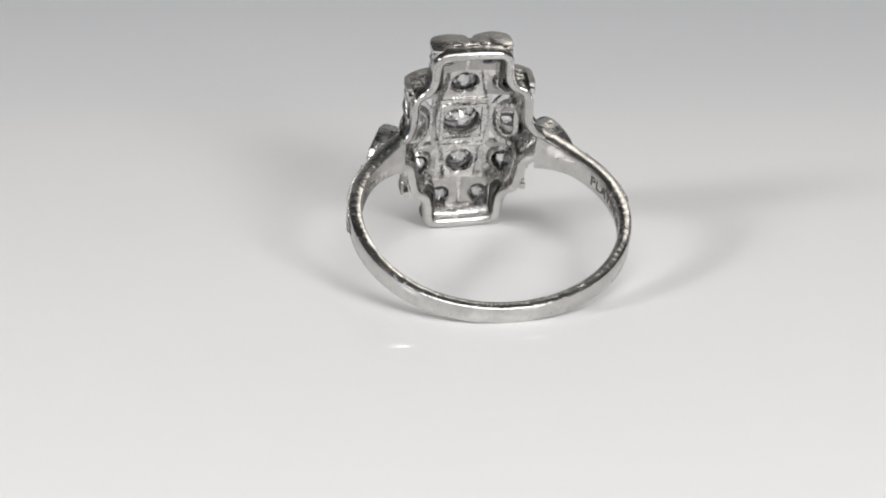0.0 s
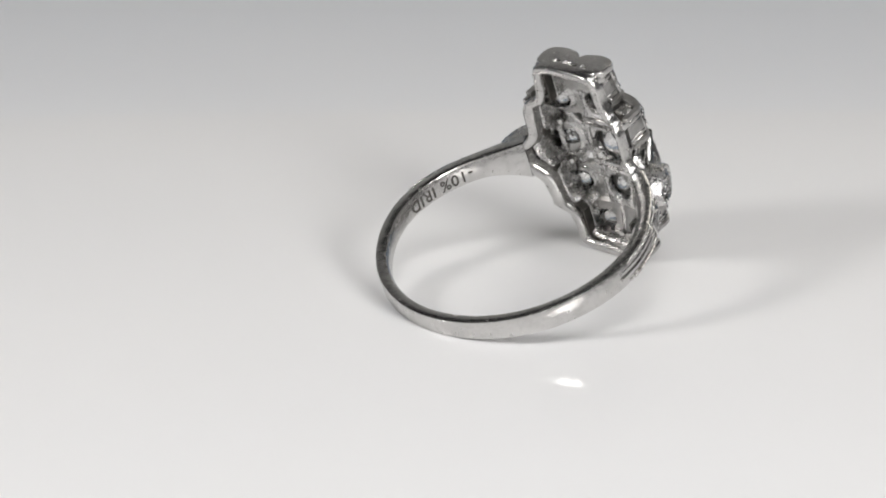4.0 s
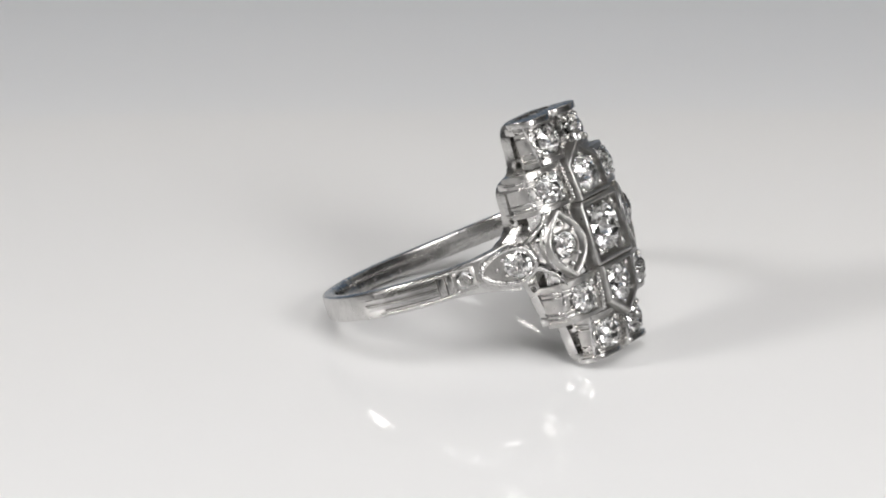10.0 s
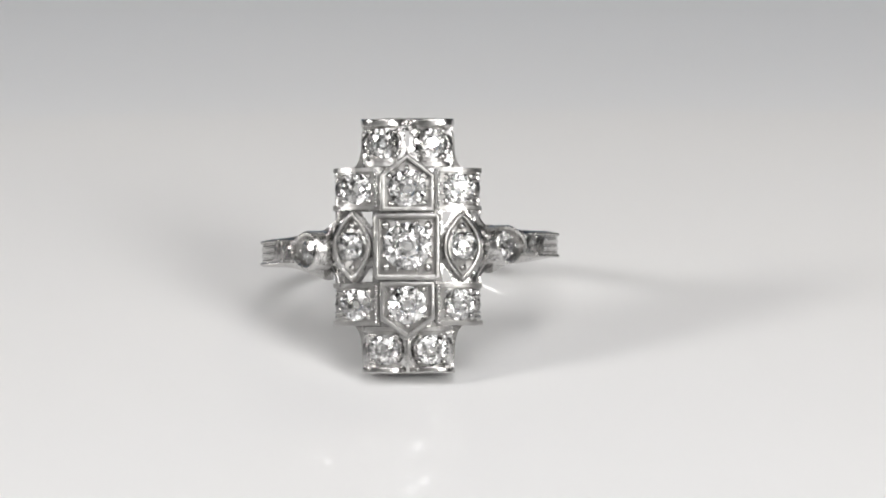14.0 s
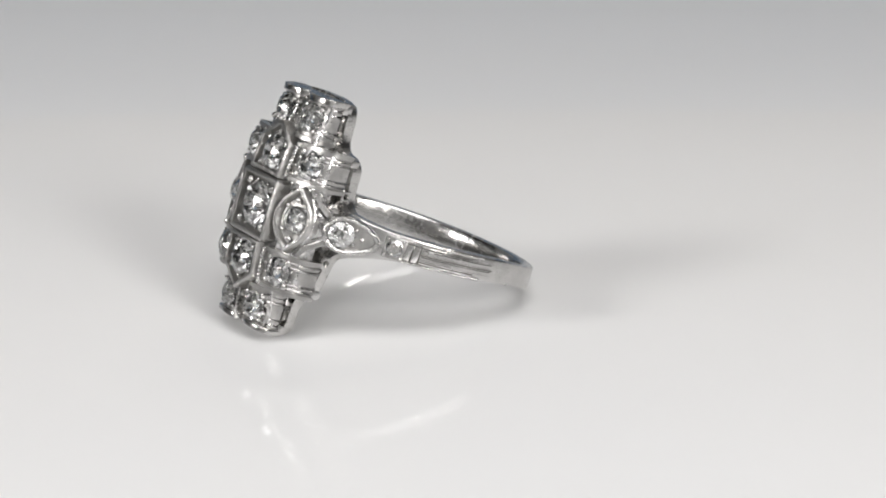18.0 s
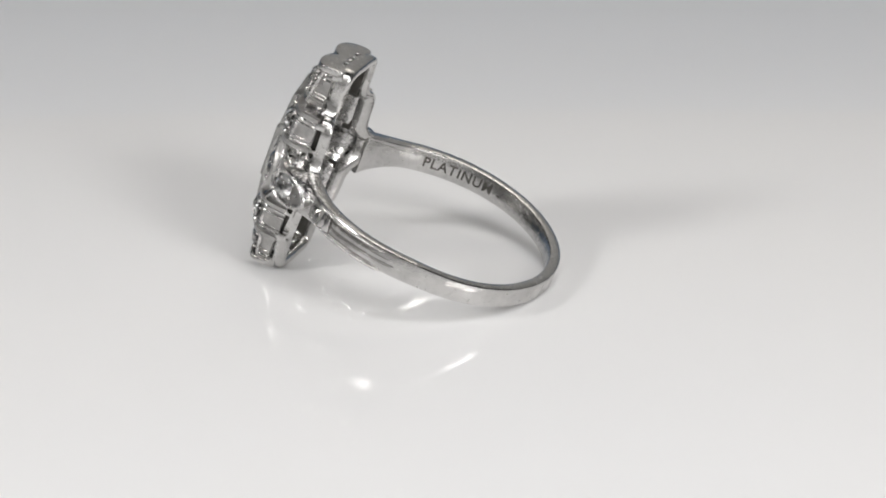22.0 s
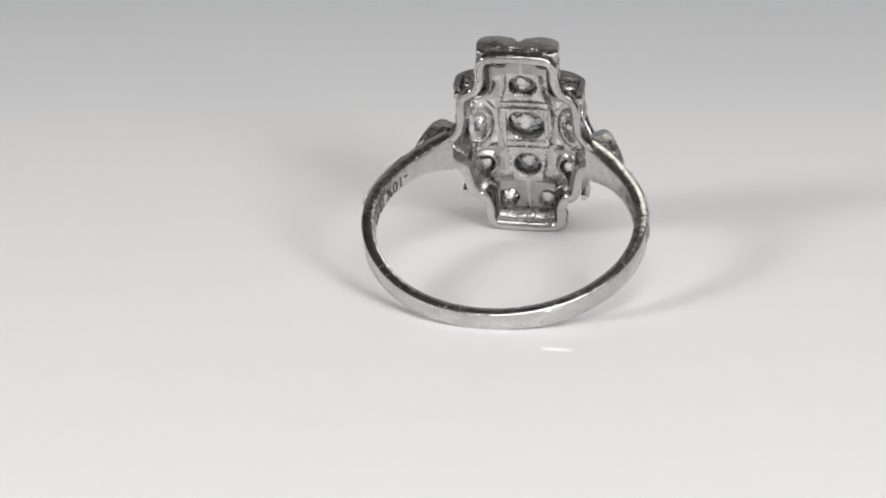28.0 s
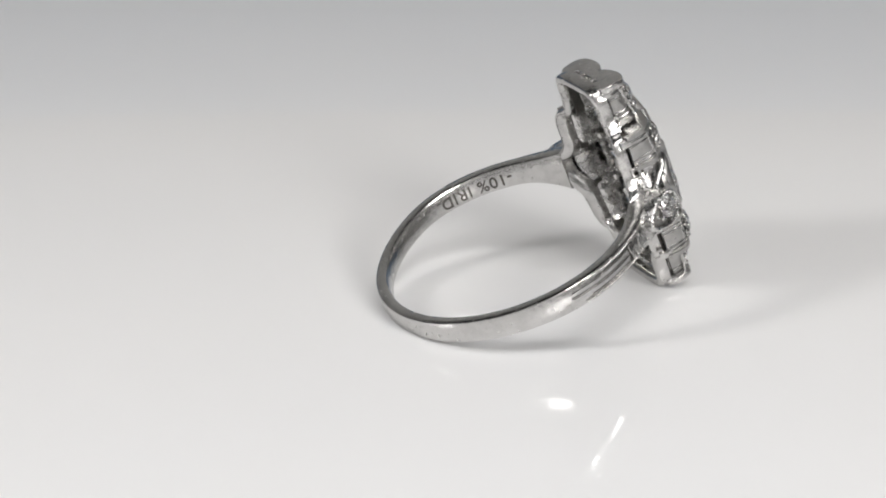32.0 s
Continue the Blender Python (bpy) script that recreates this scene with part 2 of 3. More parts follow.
def square_bezel():
    s = 2.12
    outline = [(-s, ZC - s), (s, ZC - s), (s, ZC + s), (-s, ZC + s)]
    ob = part("square_bezel", bowed(frame_ring(chaikin(outline, 1), 0.36, 11.5, FRONT, 0.12, 0.5)), PLATINUM_CAST, ring)
    part("setting_plate", bowed(plate([(-1.8, ZC - 1.8), (1.8, ZC - 1.8), (1.8, ZC + 1.8), (-1.8, ZC + 1.8)], [circle(0, ZC, 1.42)], 11.75, 12.05)), PLATINUM_CAST, ob)
    stone(brilliant(1.58), ob, seat(0, ZC, 12.12), "large old-cut diamond")
    beads(ob, [(sx * 1.32, 12.25, ZC + sz * 1.32) for sx in (-1, 1) for sz in (-1, 1)], 0.36)
    beads(ob, [(1.62 * math.cos(a), 12.14, ZC + 1.62 * math.sin(a)) for a in [math.pi * (i + 0.5) / 4 for i in range(8)]], 0.17)


def pentagon_bezel(sg):
    outline = [(-1.74, ZC + sg * 2.20), (1.74, ZC + sg * 2.20), (1.74, ZC + sg * 4.55), (0, ZC + sg * 5.85), (-1.74, ZC + sg * 4.55)]
    ob = part("pentagon_bezel", bowed(frame_ring(ccw(outline), 0.32, 11.5, 12.52, 0.10, 0.5)), PLATINUM_CAST, ring)
    hole = circle(0, ZC + sg * 3.65, 1.10)
    part("setting_plate", bowed(plate(inset(ccw(outline), 0.25), [hole], 11.75, 12.05)), PLATINUM_CAST, ob)
    stone(brilliant(1.24), ob, seat(0, ZC + sg * 3.65, 12.15))
    beads(ob, [(-1.02, 12.22, ZC + sg * 2.72), (1.02, 12.22, ZC + sg * 2.72), (-1.08, 12.22, ZC + sg * 4.45), (1.08, 12.22, ZC + sg * 4.45), (0, 12.22, ZC + sg * 4.98)], 0.27)
    beads(ob, [(1.25 * math.cos(a), 12.12, ZC + sg * 3.65 + 1.2 * math.sin(a)) for a in (0.1, 1.1, 2.1, 3.1, 4.1, 5.2)], 0.15)


def marquise_bezel(sx):
    n, hw, hh = 14, 1.24, 2.24
    side = [(hw * (1 - (2 * i / n - 1) ** 2), hh * (2 * i / n - 1)) for i in range(n + 1)]
    outline = [(sx * 3.52 + x, ZC + z) for x, z in side] + [(sx * 3.52 - x, ZC + z) for x, z in side[-2:0:-1]]
    def lean(bm):
        for v in bm.verts:
            v.co.y -= 0.22 + 0.22 * (v.co.x * sx - 3.52)
        return bm

    ob = part("marquise_bezel", lean(bowed(frame_ring(ccw(outline), 0.30, 11.70, 12.42, 0.11, 0.4))), PLATINUM_CAST, ring)
    milgrain_line(ob, inset(ccw(outline), 0.14), 12.40, lambda bm: lean(bowed(bm)), 0.06, 0.19)
    part("setting_plate", lean(bowed(plate(inset(ccw(outline), 0.2), [circle(sx * 3.52, ZC, 0.70)], 11.70, 11.98))), PLATINUM_CAST, ob)
    stone(brilliant(0.92), ob, seat(sx * 3.52, ZC, 11.90), "small round diamond in a marquise frame")
    spots = [(0, 1.32, 0.20), (0, -1.32, 0.20)] + [(kx * 0.60, kz * 0.80, 0.13) for kx in (-1, 1) for kz in (-1, 1)]
    for x, z, r in spots:
        part("bead", lean(bowed(bead(bmesh.new(), (sx * 3.52 + x, 12.2, ZC + z), r))), PLATINUM, ob, smooth=True)
    for kz in (-1, 1):
        part("bezel_foot", lean(bowed(box(sx * 3.52 - 0.16, sx * 3.52 + 0.16, 11.0, 11.8, ZC + kz * 1.75 - 0.2, ZC + kz * 1.75 + 0.2, 0.05))), PLATINUM, ob)


def stepped_block(x0, x1, z0, z1, sx, lobed):
    """One stepped corner block: a rounded front, ridged sides, a round stone held by beads. x0 is its inner side."""
    h = z1 - z0
    bars = [(0.0, 0.10, 0.0), (0.115, 0.885, 0.16), (0.90, 1.0, 0.0)]
    rings = []
    cx, hw = (x0 + x1) / 2, abs(x1 - x0) / 2
    rear = band_front(max(abs(x0), abs(x1)) - 0.3) + (0.30 if sx < 0 or z0 < 0 else 0.17)
    for k0, k1, d in bars:
        for k in (k0, k1):
            z = z0 + h * k
            front = (11.92 if lobed else 12.08) - d * 0.8
            back = 11.0 if lobed else 11.45
            pts = [(-hw, back), (hw - 0.45, back), (hw - 0.45, rear + 0.07), (hw - d - 0.03, rear + 0.07)]
            for i in range(11):
                a = math.pi * i / 10
                reach = hw - d if a < 1.6 or lobed else hw
                y = front - 0.85 + 0.85 * math.sin(a) ** 0.7
                if a > 1.6 and not lobed:
                    y = front - 0.12 * (i - 5) / 5
                pts.append((math.cos(a) * reach, y))
            rings.append([(cx + sx * x, y, z) for x, y in pts])
    cz = (z0 + z1) / 2
    hole = tube((cx + 0.003, 12.5, cz + 0.002), (cx + 0.003, 10.3, cz + 0.002), 1.08, 0.72, 20)
    ob = part("stepped_block", bowed(pierced(loft(rings), [hole])), PLATINUM_CAST, ring)
    for k in (0.19, 0.30, 0.70, 0.81):
        k += random.uniform(-0.015, 0.015)
        rad = random.uniform(0.07, 0.12)
        path = [(hw - 0.20, rear + 0.05), (hw - 0.20, 10.0), (hw - 0.19, 10.5), (hw - 0.19, 11.0)]
        path += [(math.cos(a) * (hw - 0.18), (10.92 if lobed else 11.08) + 0.85 * math.sin(a) ** 0.7) for a in (0.25, 0.5, 0.75, 1.0, 1.2)]
        rows = []
        for n2, (x, y) in enumerate(path):
            x2, y2 = path[min(n2 + 1, len(path) - 1)]
            x3, y3 = path[max(n2 - 1, 0)]
            side_way = Vector((y2 - y3, -(x2 - x3), 0)).normalized()
            rows.append([Vector((x, y, z0 + h * k)) + (side_way * math.cos(q) + Vector((0, 0, 1)) * math.sin(q)) * rad for q in [2 * math.pi * i / 8 for i in range(8)]])
        rows = [[(cx + sx * v.x, v.y, v.z) for v in row] for row in rows]
        part("ridge_bar", bowed(loft(rows)), PLATINUM, ob, smooth=True)
    stone(brilliant(1.04, crown=0.42), ob, seat(cx, cz, 11.76 if lobed else 11.92))
    beads(ob, [(cx + kx * 0.78, 11.84 if lobed else 11.99, cz + kz * 0.78) for kx in (-1, 1) for kz in (-1, 1)], 0.27)
    beads(ob, [(cx + kx * 1.02, 11.72 if lobed else 11.87, cz + kz * 0.30) for kx in (-1, 1) for kz in (-1, 1)], 0.15)
    return ob


def milgrain(parent, x, z0, z1, y):
    """A thin upright wire of tiny beads."""
    bm = box(x - 0.10, x + 0.10, 11.6, y, z0, z1, 0.03)
    n = int(abs(z1 - z0) / 0.24)
    for i in range(n):
        bead(bm, (x, y, z0 + (z1 - z0) * (i + 0.5) / n), 0.115)
    part("milgrain_wire", bowed(bm), PLATINUM, parent)


square_bezel()
for sg in (1, -1):
    pentagon_bezel(sg)
    part("apex_bar", bowed(box(-0.11, 0.11, 11.0, 12.12, *sorted((ZC + sg * 5.8, ZC + sg * (7.95 if sg < 0 else 6.25))), 0.05)), PLATINUM, ring)
for sx in (1, -1):
    marquise_bezel(sx)
for sx in (1, -1):
    for sg in (1, -1):
        zz = sorted((ZC + sg * 2.32, ZC + sg * 4.98))
        blk = stepped_block(sx * 1.78, sx * 4.74, zz[0], zz[1], sx, False)
        milgrain(blk, sx * 1.98, zz[0] + 0.1, zz[1] - 0.1, 12.2)
        zz = sorted((ZC + sg * 5.06, ZC + sg * 7.95))
        stepped_block(sx * 0.14, sx * 2.92, zz[0], zz[1], sx, True)


# panel plate behind the bezels, pierced behind every stone
def notched_outline(a, b2, c, z_in, z_mid, z_end):
    """A stepped outline whose flanks are cut in to c between -z_in and z_in."""
    half = [(a, -z_end), (a, -z_mid), (b2, -z_mid), (b2, -z_in), (c, -z_in), (c, z_in), (b2, z_in), (b2, z_mid), (a, z_mid), (a, z_end)]
    return [(x, ZC + z) for x, z in half] + [(-x, ZC + z) for x, z in half[::-1]]


holes = [circle(0, ZC, 1.42, n=28), circle(0, ZC + 3.65, 1.05), circle(0, ZC - 3.65, 1.05)]
holes.append([(-0.13, ZC + 6.3), (0.13, ZC + 6.3), (0.13, ZC + 7.5), (-0.13, ZC + 7.5)])
for sx in (1, -1):
    holes.append(circle(sx * 3.52, ZC, 0.62, 1.35))
    for sg in (1, -1):
        holes.append(circle(sx * 3.26, ZC + sg * 3.65, 0.86))
        holes.append(circle(sx * 1.53, ZC + sg * 6.5, 0.86))
        holes.append([(sx * 2.22, ZC + sg * 2.22), (sx * 2.90, ZC + sg * 2.22), (sx * 2.45, ZC + sg * 1.45), (sx * 2.22, ZC + sg * 1.25)])
panel = part("panel_plate", bowed(plate(notched_outline(2.80, 4.50, 4.30, 2.30, 4.90, 8.0), holes, 11.46, 11.62)), TARNISHED, ring)


def collet(cx, cz, r, rz=None):
    """A ring of metal behind a stone."""
    rz = rz or r
    rows = [[(cx + q * r * math.cos(2 * math.pi * i / 20), y, ZC + cz + q * rz * math.sin(2 * math.pi * i / 20)) for i in range(20)]
            for q, y in ((1.42, 11.60), (1.25, 11.40), (1.06, 11.24), (1.0, 11.17), (0.92, 11.17), (0.87, 11.26), (0.90, 11.66))]
    part("collet", bowed(loft(rows, closed=True)), TARNISHED, panel, smooth=True)


for sx in (1, -1):
    collet(sx * 3.52, 0, 0.92, 1.5)
    for sg in (1, -1):
        collet(sx * 3.26, sg * 3.65, 0.95)
        collet(sx * 1.53, sg * 6.5, 0.95)
for sg in (1, -1):
    collet(0, sg * 3.68, 1.14)

# waisted plate that runs down the middle of the panel's back, pierced behind its three stones


def spine_outline():
    right = []
    for i in range(25):
        v = -5.4 + 12.8 * i / 24
        right.append((1.16 + 0.86 * math.exp(-((v - 0.2) / 2.7) ** 2), ZC + v))
    return right + [(0.55, ZC + 7.0), (0.0, ZC + 6.3), (-0.55, ZC + 7.0)] + [(-x, z) for x, z in right[::-1]] + [(-0.5, ZC - 5.9), (0.0, ZC - 7.1), (0.5, ZC - 5.9)]


openings = [circle(0, ZC, 1.36, n=28), circle(0, ZC + 3.72, 1.0, n=24), circle(0, ZC - 3.65, 1.0, n=24)]
bm = plate(spine_outline(), openings, 11.02, 11.40)
for f in bm.faces:
    f.normal_update()
sharp = [e for e in bm.edges if len(e.link_faces) == 2 and e.calc_face_angle(0) > 0.9 and all(v.co.y < 11.2 for v in e.verts)]
bmesh.ops.bevel(bm, geom=sharp, offset=0.13, segments=3, affect="EDGES", profile=0.5, clamp_overlap=True)
part("spine_plate", bowed(bm), TARNISHED, panel)
for v in (2.12, -2.12):
    part("cross_bar", bowed(box(-1.75, 1.75, 10.92, 11.20, ZC + v - 0.16, ZC + v + 0.16, 0.10)), TARNISHED, panel)
frame_pts = [(-1.72, ZC - 1.72), (1.72, ZC - 1.72), (1.72, ZC + 1.72), (-1.72, ZC + 1.72)]
frame_loops = ((frame_pts, 11.14), (inset(frame_pts, 0.06), 10.91), (inset(frame_pts, 0.28), 10.89), (inset(frame_pts, 0.40), 11.14))
part("square_frame", bowed(loft([[(p[0], y, p[1]) for p in pts] for pts, y in frame_loops], closed=True)), TARNISHED, panel)

# low wall round the panel, above the slots
wall_pts = ccw(chaikin(notched_outline(2.42, 4.22, 4.12, 2.32, 4.82, 7.90), 1))
wall_in = inset(wall_pts, 0.34)


def side_gaps():
    return [box(min(sx * 2.6, sx * 5.8), max(sx * 2.6, sx * 5.8), 8.7, 11.13, ZC - 1.40, ZC + 1.40) for sx in (1, -1)]


wall_loops = ((wall_pts, 11.40), (wall_pts, 9.46), (inset(wall_pts, 0.06), 9.40), (inset(wall_pts, 0.28), 9.40), (wall_in, 9.46), (wall_in, 11.40))
part("panel_wall", bowed(pierced(loft([[(p[0], y, p[1]) for p in pts] for pts, y in wall_loops], closed=True), side_gaps())), TARNISHED, panel)

# end caps: smooth scalloped plates that close the panel's two ends
for sg in (1, -1):
    pts = [(-2.0, 8.85), (2.0, 8.85), (2.50, 8.90), (2.80, 9.05), (2.95, 9.40), (2.97, 10.06)]
    for k in (1, -1):
        for i in range(9):
            a = math.pi * (0.06 + 0.88 * i / 8)
            pts.append((k * 1.50 + 1.42 * math.cos(a), 10.24 + 0.89 * math.sin(a) ** 0.8))
    pts += [(-2.97, 10.06), (-2.95, 9.40), (-2.80, 9.05), (-2.50, 8.90)]
    pits = [[(c - h, 9.36), (c + h, 9.36), (c + h * 0.9, 9.62), (c - h * 0.8, 9.64)] for c, h in ((-1.15, 0.28), (0.02, 0.62), (1.2, 0.25))]
    z_in, z_out = ZC + sg * 7.68, ZC + sg * (8.16 if sg > 0 else 8.06)
    bm = plate(pts, pits, z_in, z_out)
    for v in bm.verts:
        v.co = Vector((v.co.x, v.co.z, v.co.y))
    for f in bm.faces:
        f.normal_update()
    sharp = [e for e in bm.edges if len(e.link_faces) == 2 and e.calc_face_angle(0) > 0.6]
    bmesh.ops.bevel(bm, geom=sharp, offset=0.23, segments=4, affect="EDGES", profile=0.5, clamp_overlap=True)
    for v in bm.verts:
        v.co.z -= sg * 0.05 * max(0.0, v.co.y - 9.7)
        v.co += noise.noise_vector(v.co * 0.9) * 0.06 + noise.noise_vector(v.co * 2.4) * 0.03
    part("end_cap", bm, PLATINUM, ring)

# gallery rim: the stepped band that lies against the finger
rim_half = [(2.98, -8.12), (2.98, -5.3), (4.05, -4.75), (4.35, -3.0), (4.45, -2.0), (5.70, -0.75), (5.75, 1.05), (4.60, 1.6), (4.48, 3.0), (4.42, 4.75), (2.98, 5.2), (2.98, 8.30)]
rim_pts = ccw(chaikin([(x, ZC + z) for x, z in rim_half] + [(-x, ZC + z) for x, z in rim_half[::-1]], 4, 0.75))
rim_in = inset(rim_pts, 0.72)
rim_loops = [(rim_pts, 9.50), (rim_pts, 8.60), (inset(rim_pts, 0.05), 8.48), (inset(rim_pts, 0.17), 8.39), (inset(rim_pts, 0.34), 8.36), (inset(rim_pts, 0.52), 8.40), (inset(rim_pts, 0.66), 8.53), (rim_in, 8.72), (rim_in, 9.50)]
solid = loft([[(p[0], y, p[1]) for p in pts] for pts, y in rim_loops], closed=True)
for v in solid.verts:
    v.co.y = band_rear(v.co.x) + v.co.y - 8.36 if v.co.y < 9.0 else band_front(v.co.x)
    v.co += noise.noise_vector(v.co * 0.8) * 0.05
rim = part("gallery_rim", solid, PLATINUM, ring)
for sx in (1, -1):
    for cx, cz, h in ((2.68, 7.62, 0.29), (2.68, 5.45, 0.42), (4.45, 2.3, 0.42), (4.45, -2.3, 0.42), (2.68, -5.45, 0.42), (2.68, -7.62, 0.29), (4.42, 4.52, 0.26), (4.42, -4.52, 0.26)):
        y = band_front(cx)
        bm = box(sx * cx - 0.2, sx * cx + 0.2, y - 0.25, y + 0.45, ZC + cz - h, ZC + cz + h, 0.05)
        if h > 0.3:
            bm = pierced(bm, [tube((sx * (cx - 1), y + 0.10, ZC + cz + 0.01), (sx * (cx + 1), y + 0.10, ZC + cz + 0.01), 0.22, 0.22, 12)])
        part("gallery_post", bm, PLATINUM, rim)
# Dark strip added behind the slots, its colour painting their shade.
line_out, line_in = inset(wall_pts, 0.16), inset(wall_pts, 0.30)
part("slot_shade_strip", pierced(loft([[(p[0], y, p[1]) for p in pts] for pts, y in ((line_out, 9.90), (line_out, 8.75), (line_in, 8.75), (line_in, 9.90))], closed=True), side_gaps()), ENGRAVING_AND_SHADE, rim, "dark inner strip painted as the shade in the slots")
skirt = []
for d, y, reach in ((0.58, 0, 9.0), (0.74, 9.55, 4.9), (0.86, 10.5, 4.3), (0.96, 10.5, 4.2), (0.80, 9.0, 4.9)):
    skirt.append([(max(-reach, min(reach, px)), y or band_front(px) - 0.2, pz) for px, pz in inset(rim_pts, d)])
part("inner_wall", loft(skirt, closed=True), TARNISHED, rim, smooth=True)


# shank
RX, RY, THICK = 10.0, 9.6, 0.85


def lift(x, y):
    """How far the shank rises along the finger between its base and the panel."""
    k = min(1.0, max(0.0, (y + RY) / 9.0))
    return (0.33 - 0.026 * x) * k * k * (3 - 2 * k)


def shank_at(a):
    """Outer point and outward normal of the shank at the angle a from the x axis."""
    x, y = RX * math.cos(a), RY * math.sin(a)
    p = Vector((x, y, lift(x, y)))
    nrm = Vector((math.cos(a) / RX, math.sin(a) / RY, 0)).normalized()
    return p, nrm


A0 = radians(180 - 58)
A1 = radians(360 + 58)


def shank_width(a):
    k = abs((a - radians(270)) / (A1 - radians(270)))
    return 1.42 + 0.33 * k ** 2 + (0.7 * max(0, (k - 0.84) / 0.16) ** 2)


def shank_thickness(a):
    k = abs(a - radians(270)) / (A1 - radians(270))
    return THICK + 0.22 * k * k


rings = []
N = 150
for i in range(N + 1):
    a = A0 + (A1 - A0) * i / N
    p, nrm = shank_at(a)
    w = shank_width(a) / 2
    flare = 0.55 * max(0, (abs(a - radians(270)) / (A1 - radians(270)) - 0.82) / 0.18) ** 2
    low = w + flare + 0.14 * min(1.0, max(0.0, (a - radians(270)) / radians(50)))
    swell = min(1.0, max(0.0, (abs(a - radians(270)) - radians(122)) / radians(22)))
    swell = 0.25 * swell * swell * (3 - 2 * swell)
    taper = max(0, (abs(a - radians(270)) / (A1 - radians(270)) - 0.88) / 0.12)
    th = (shank_thickness(a) + swell) * (1 - 0.15 * taper * taper)
    p = p + nrm * swell
    up = 0.12 * shank_thickness(a) - 0.12 * THICK + 0.10 * min(1.0, abs(a - radians(270)) / radians(90))
    w += up
    prof = [(-low, -0.15), (-low + 0.04, -0.05), (-low + 0.14, 0.0), (w - 0.17, 0.0), (w - 0.06, -0.05), (w, -0.17), (w, -th + 0.26), (w - 0.06, -th + 0.09), (w - 0.22, -th), (-low + 0.20, -th), (-low + 0.06, -th + 0.06), (-low, -th + 0.20)]
    rings.append([p + nrm * d + Vector((0, 0, z)) for z, d in prof])
shank = part("shank", loft(rings), PLATINUM, ring)


def swept_rib(a0, a1, z, half, height, n=24):
    rs = []
    for i in range(n + 1):
        a = a0 + (a1 - a0) * i / n
        p, nrm = shank_at(a)
        rs.append([p + nrm * d + Vector((0, 0, z + q)) for q, d in ((-half, -0.05), (-half * 0.6, height), (half * 0.6, height), (half, -0.05))])
    return loft(rs)


for side in (1, -1):
    def ang(deg):
        return radians(deg) if side > 0 else radians(180 - deg)
    for z in (-0.23, 0.23):
        part("engraved_rib", swept_rib(ang(-3), ang(28), z, 0.17, 0.07), PLATINUM, shank)
    for z, low in ((-0.47, 5), (0.0, -4), (0.47, 8)):
        part("engraved_groove", swept_rib(ang(low), ang(28.5), z, 0.055, 0.012), ENGRAVING_AND_SHADE, shank)
    for deg in (28.9, 32.0, 35.2):
        q, qn = shank_at(ang(deg))
        bm = box(-0.05, 0.05, -0.62, 0.62, -0.1, 0.02)
        bmesh.ops.transform(bm, matrix=Matrix.Translation(q) @ Matrix((Vector((-qn.y, qn.x, 0)), Vector((0, 0, 1)), qn)).transposed().to_4x4(), verts=bm.verts[:])
        part("engraved_groove", bm, ENGRAVING_AND_SHADE, shank)
    for zed in (-0.72, 0.72):
        bm = bmesh.new()
        for i in range(46):
            q, qn = shank_at(ang(2 + 35.5 * i / 45))
            m = Matrix.Translation(q + qn * 0.05 + Vector((0, 0, zed))) @ Matrix.Scale(random.uniform(0.85, 1.15), 4)
            bmesh.ops.create_icosphere(bm, subdivisions=1, radius=0.11, matrix=m)
        part("milgrain_edge", bm, PLATINUM, shank, smooth=True)
    for deg in (30.5, 33.6):
        p, nrm = shank_at(ang(deg))
        tan = Vector((-nrm.y, nrm.x, 0))
        bm = box(-0.24, 0.24, -0.55, 0.55, -0.2, 0.10, 0.06)
        for v in bm.verts:
            v.co.z += (0.14 * (v.co.x / 0.24) * (1 if v.co.y > 0 else -1) + 0.06) * (1 if v.co.z > 0 else 0)
        m = Matrix.Translation(p) @ Matrix((tan, Vector((0, 0, 1)), nrm)).transposed().to_4x4()
        bmesh.ops.transform(bm, matrix=m, verts=bm.verts[:])
        part("engraved_facet", bm, PLATINUM, shank)
    # small round stone in a square seat
    p, nrm = shank_at(ang(39.0))
    tan = Vector((-nrm.y, nrm.x, 0))
    basis = Matrix((tan, Vector((0, 0, 1)), nrm)).transposed().to_4x4()
    bm = box(-0.74, 0.74, -0.74, 0.74, -0.3, 0.16, 0.06)
    bm = pierced(bm, [tube((0, 0, 0.4), (0, 0, -0.45), 0.60, 0.30)])
    bmesh.ops.transform(bm, matrix=Matrix.Translation(p) @ basis, verts=bm.verts[:])
    seat_ob = part("square_seat", bm, PLATINUM_CAST, ring)
    stone(brilliant(0.60, 0.6, 0.2, 0.7, 0.07), seat_ob, Matrix.Translation(p + nrm * 0.22) @ basis, "tiny round diamond")
    for kx in (-1, 1):
        for kz in (-1, 1):
            part("bead", bead(bmesh.new(), p + nrm * 0.26 + tan * kx * 0.54 + Vector((0, 0, kz * 0.56)), 0.13), PLATINUM, seat_ob, smooth=True)
    # drop-shaped bezel on the shoulder
    p = Vector((side * 6.06, 8.84, lift(side * 6.2, 8.5)))
    nrm = Vector((side * 0.86, 0.51, 0)).normalized()
    tan = Vector((nrm.y, -nrm.x, 0)) * side      # towards the base
    basis = Matrix((tan, nrm, Vector((0, 0, 1)))).transposed().to_4x4()
    outline = ccw(pear_outline(3.9, 1.28))
    bm = frame_ring(outline, 0.34, -0.95, 0.45, 0.13, 0.3)
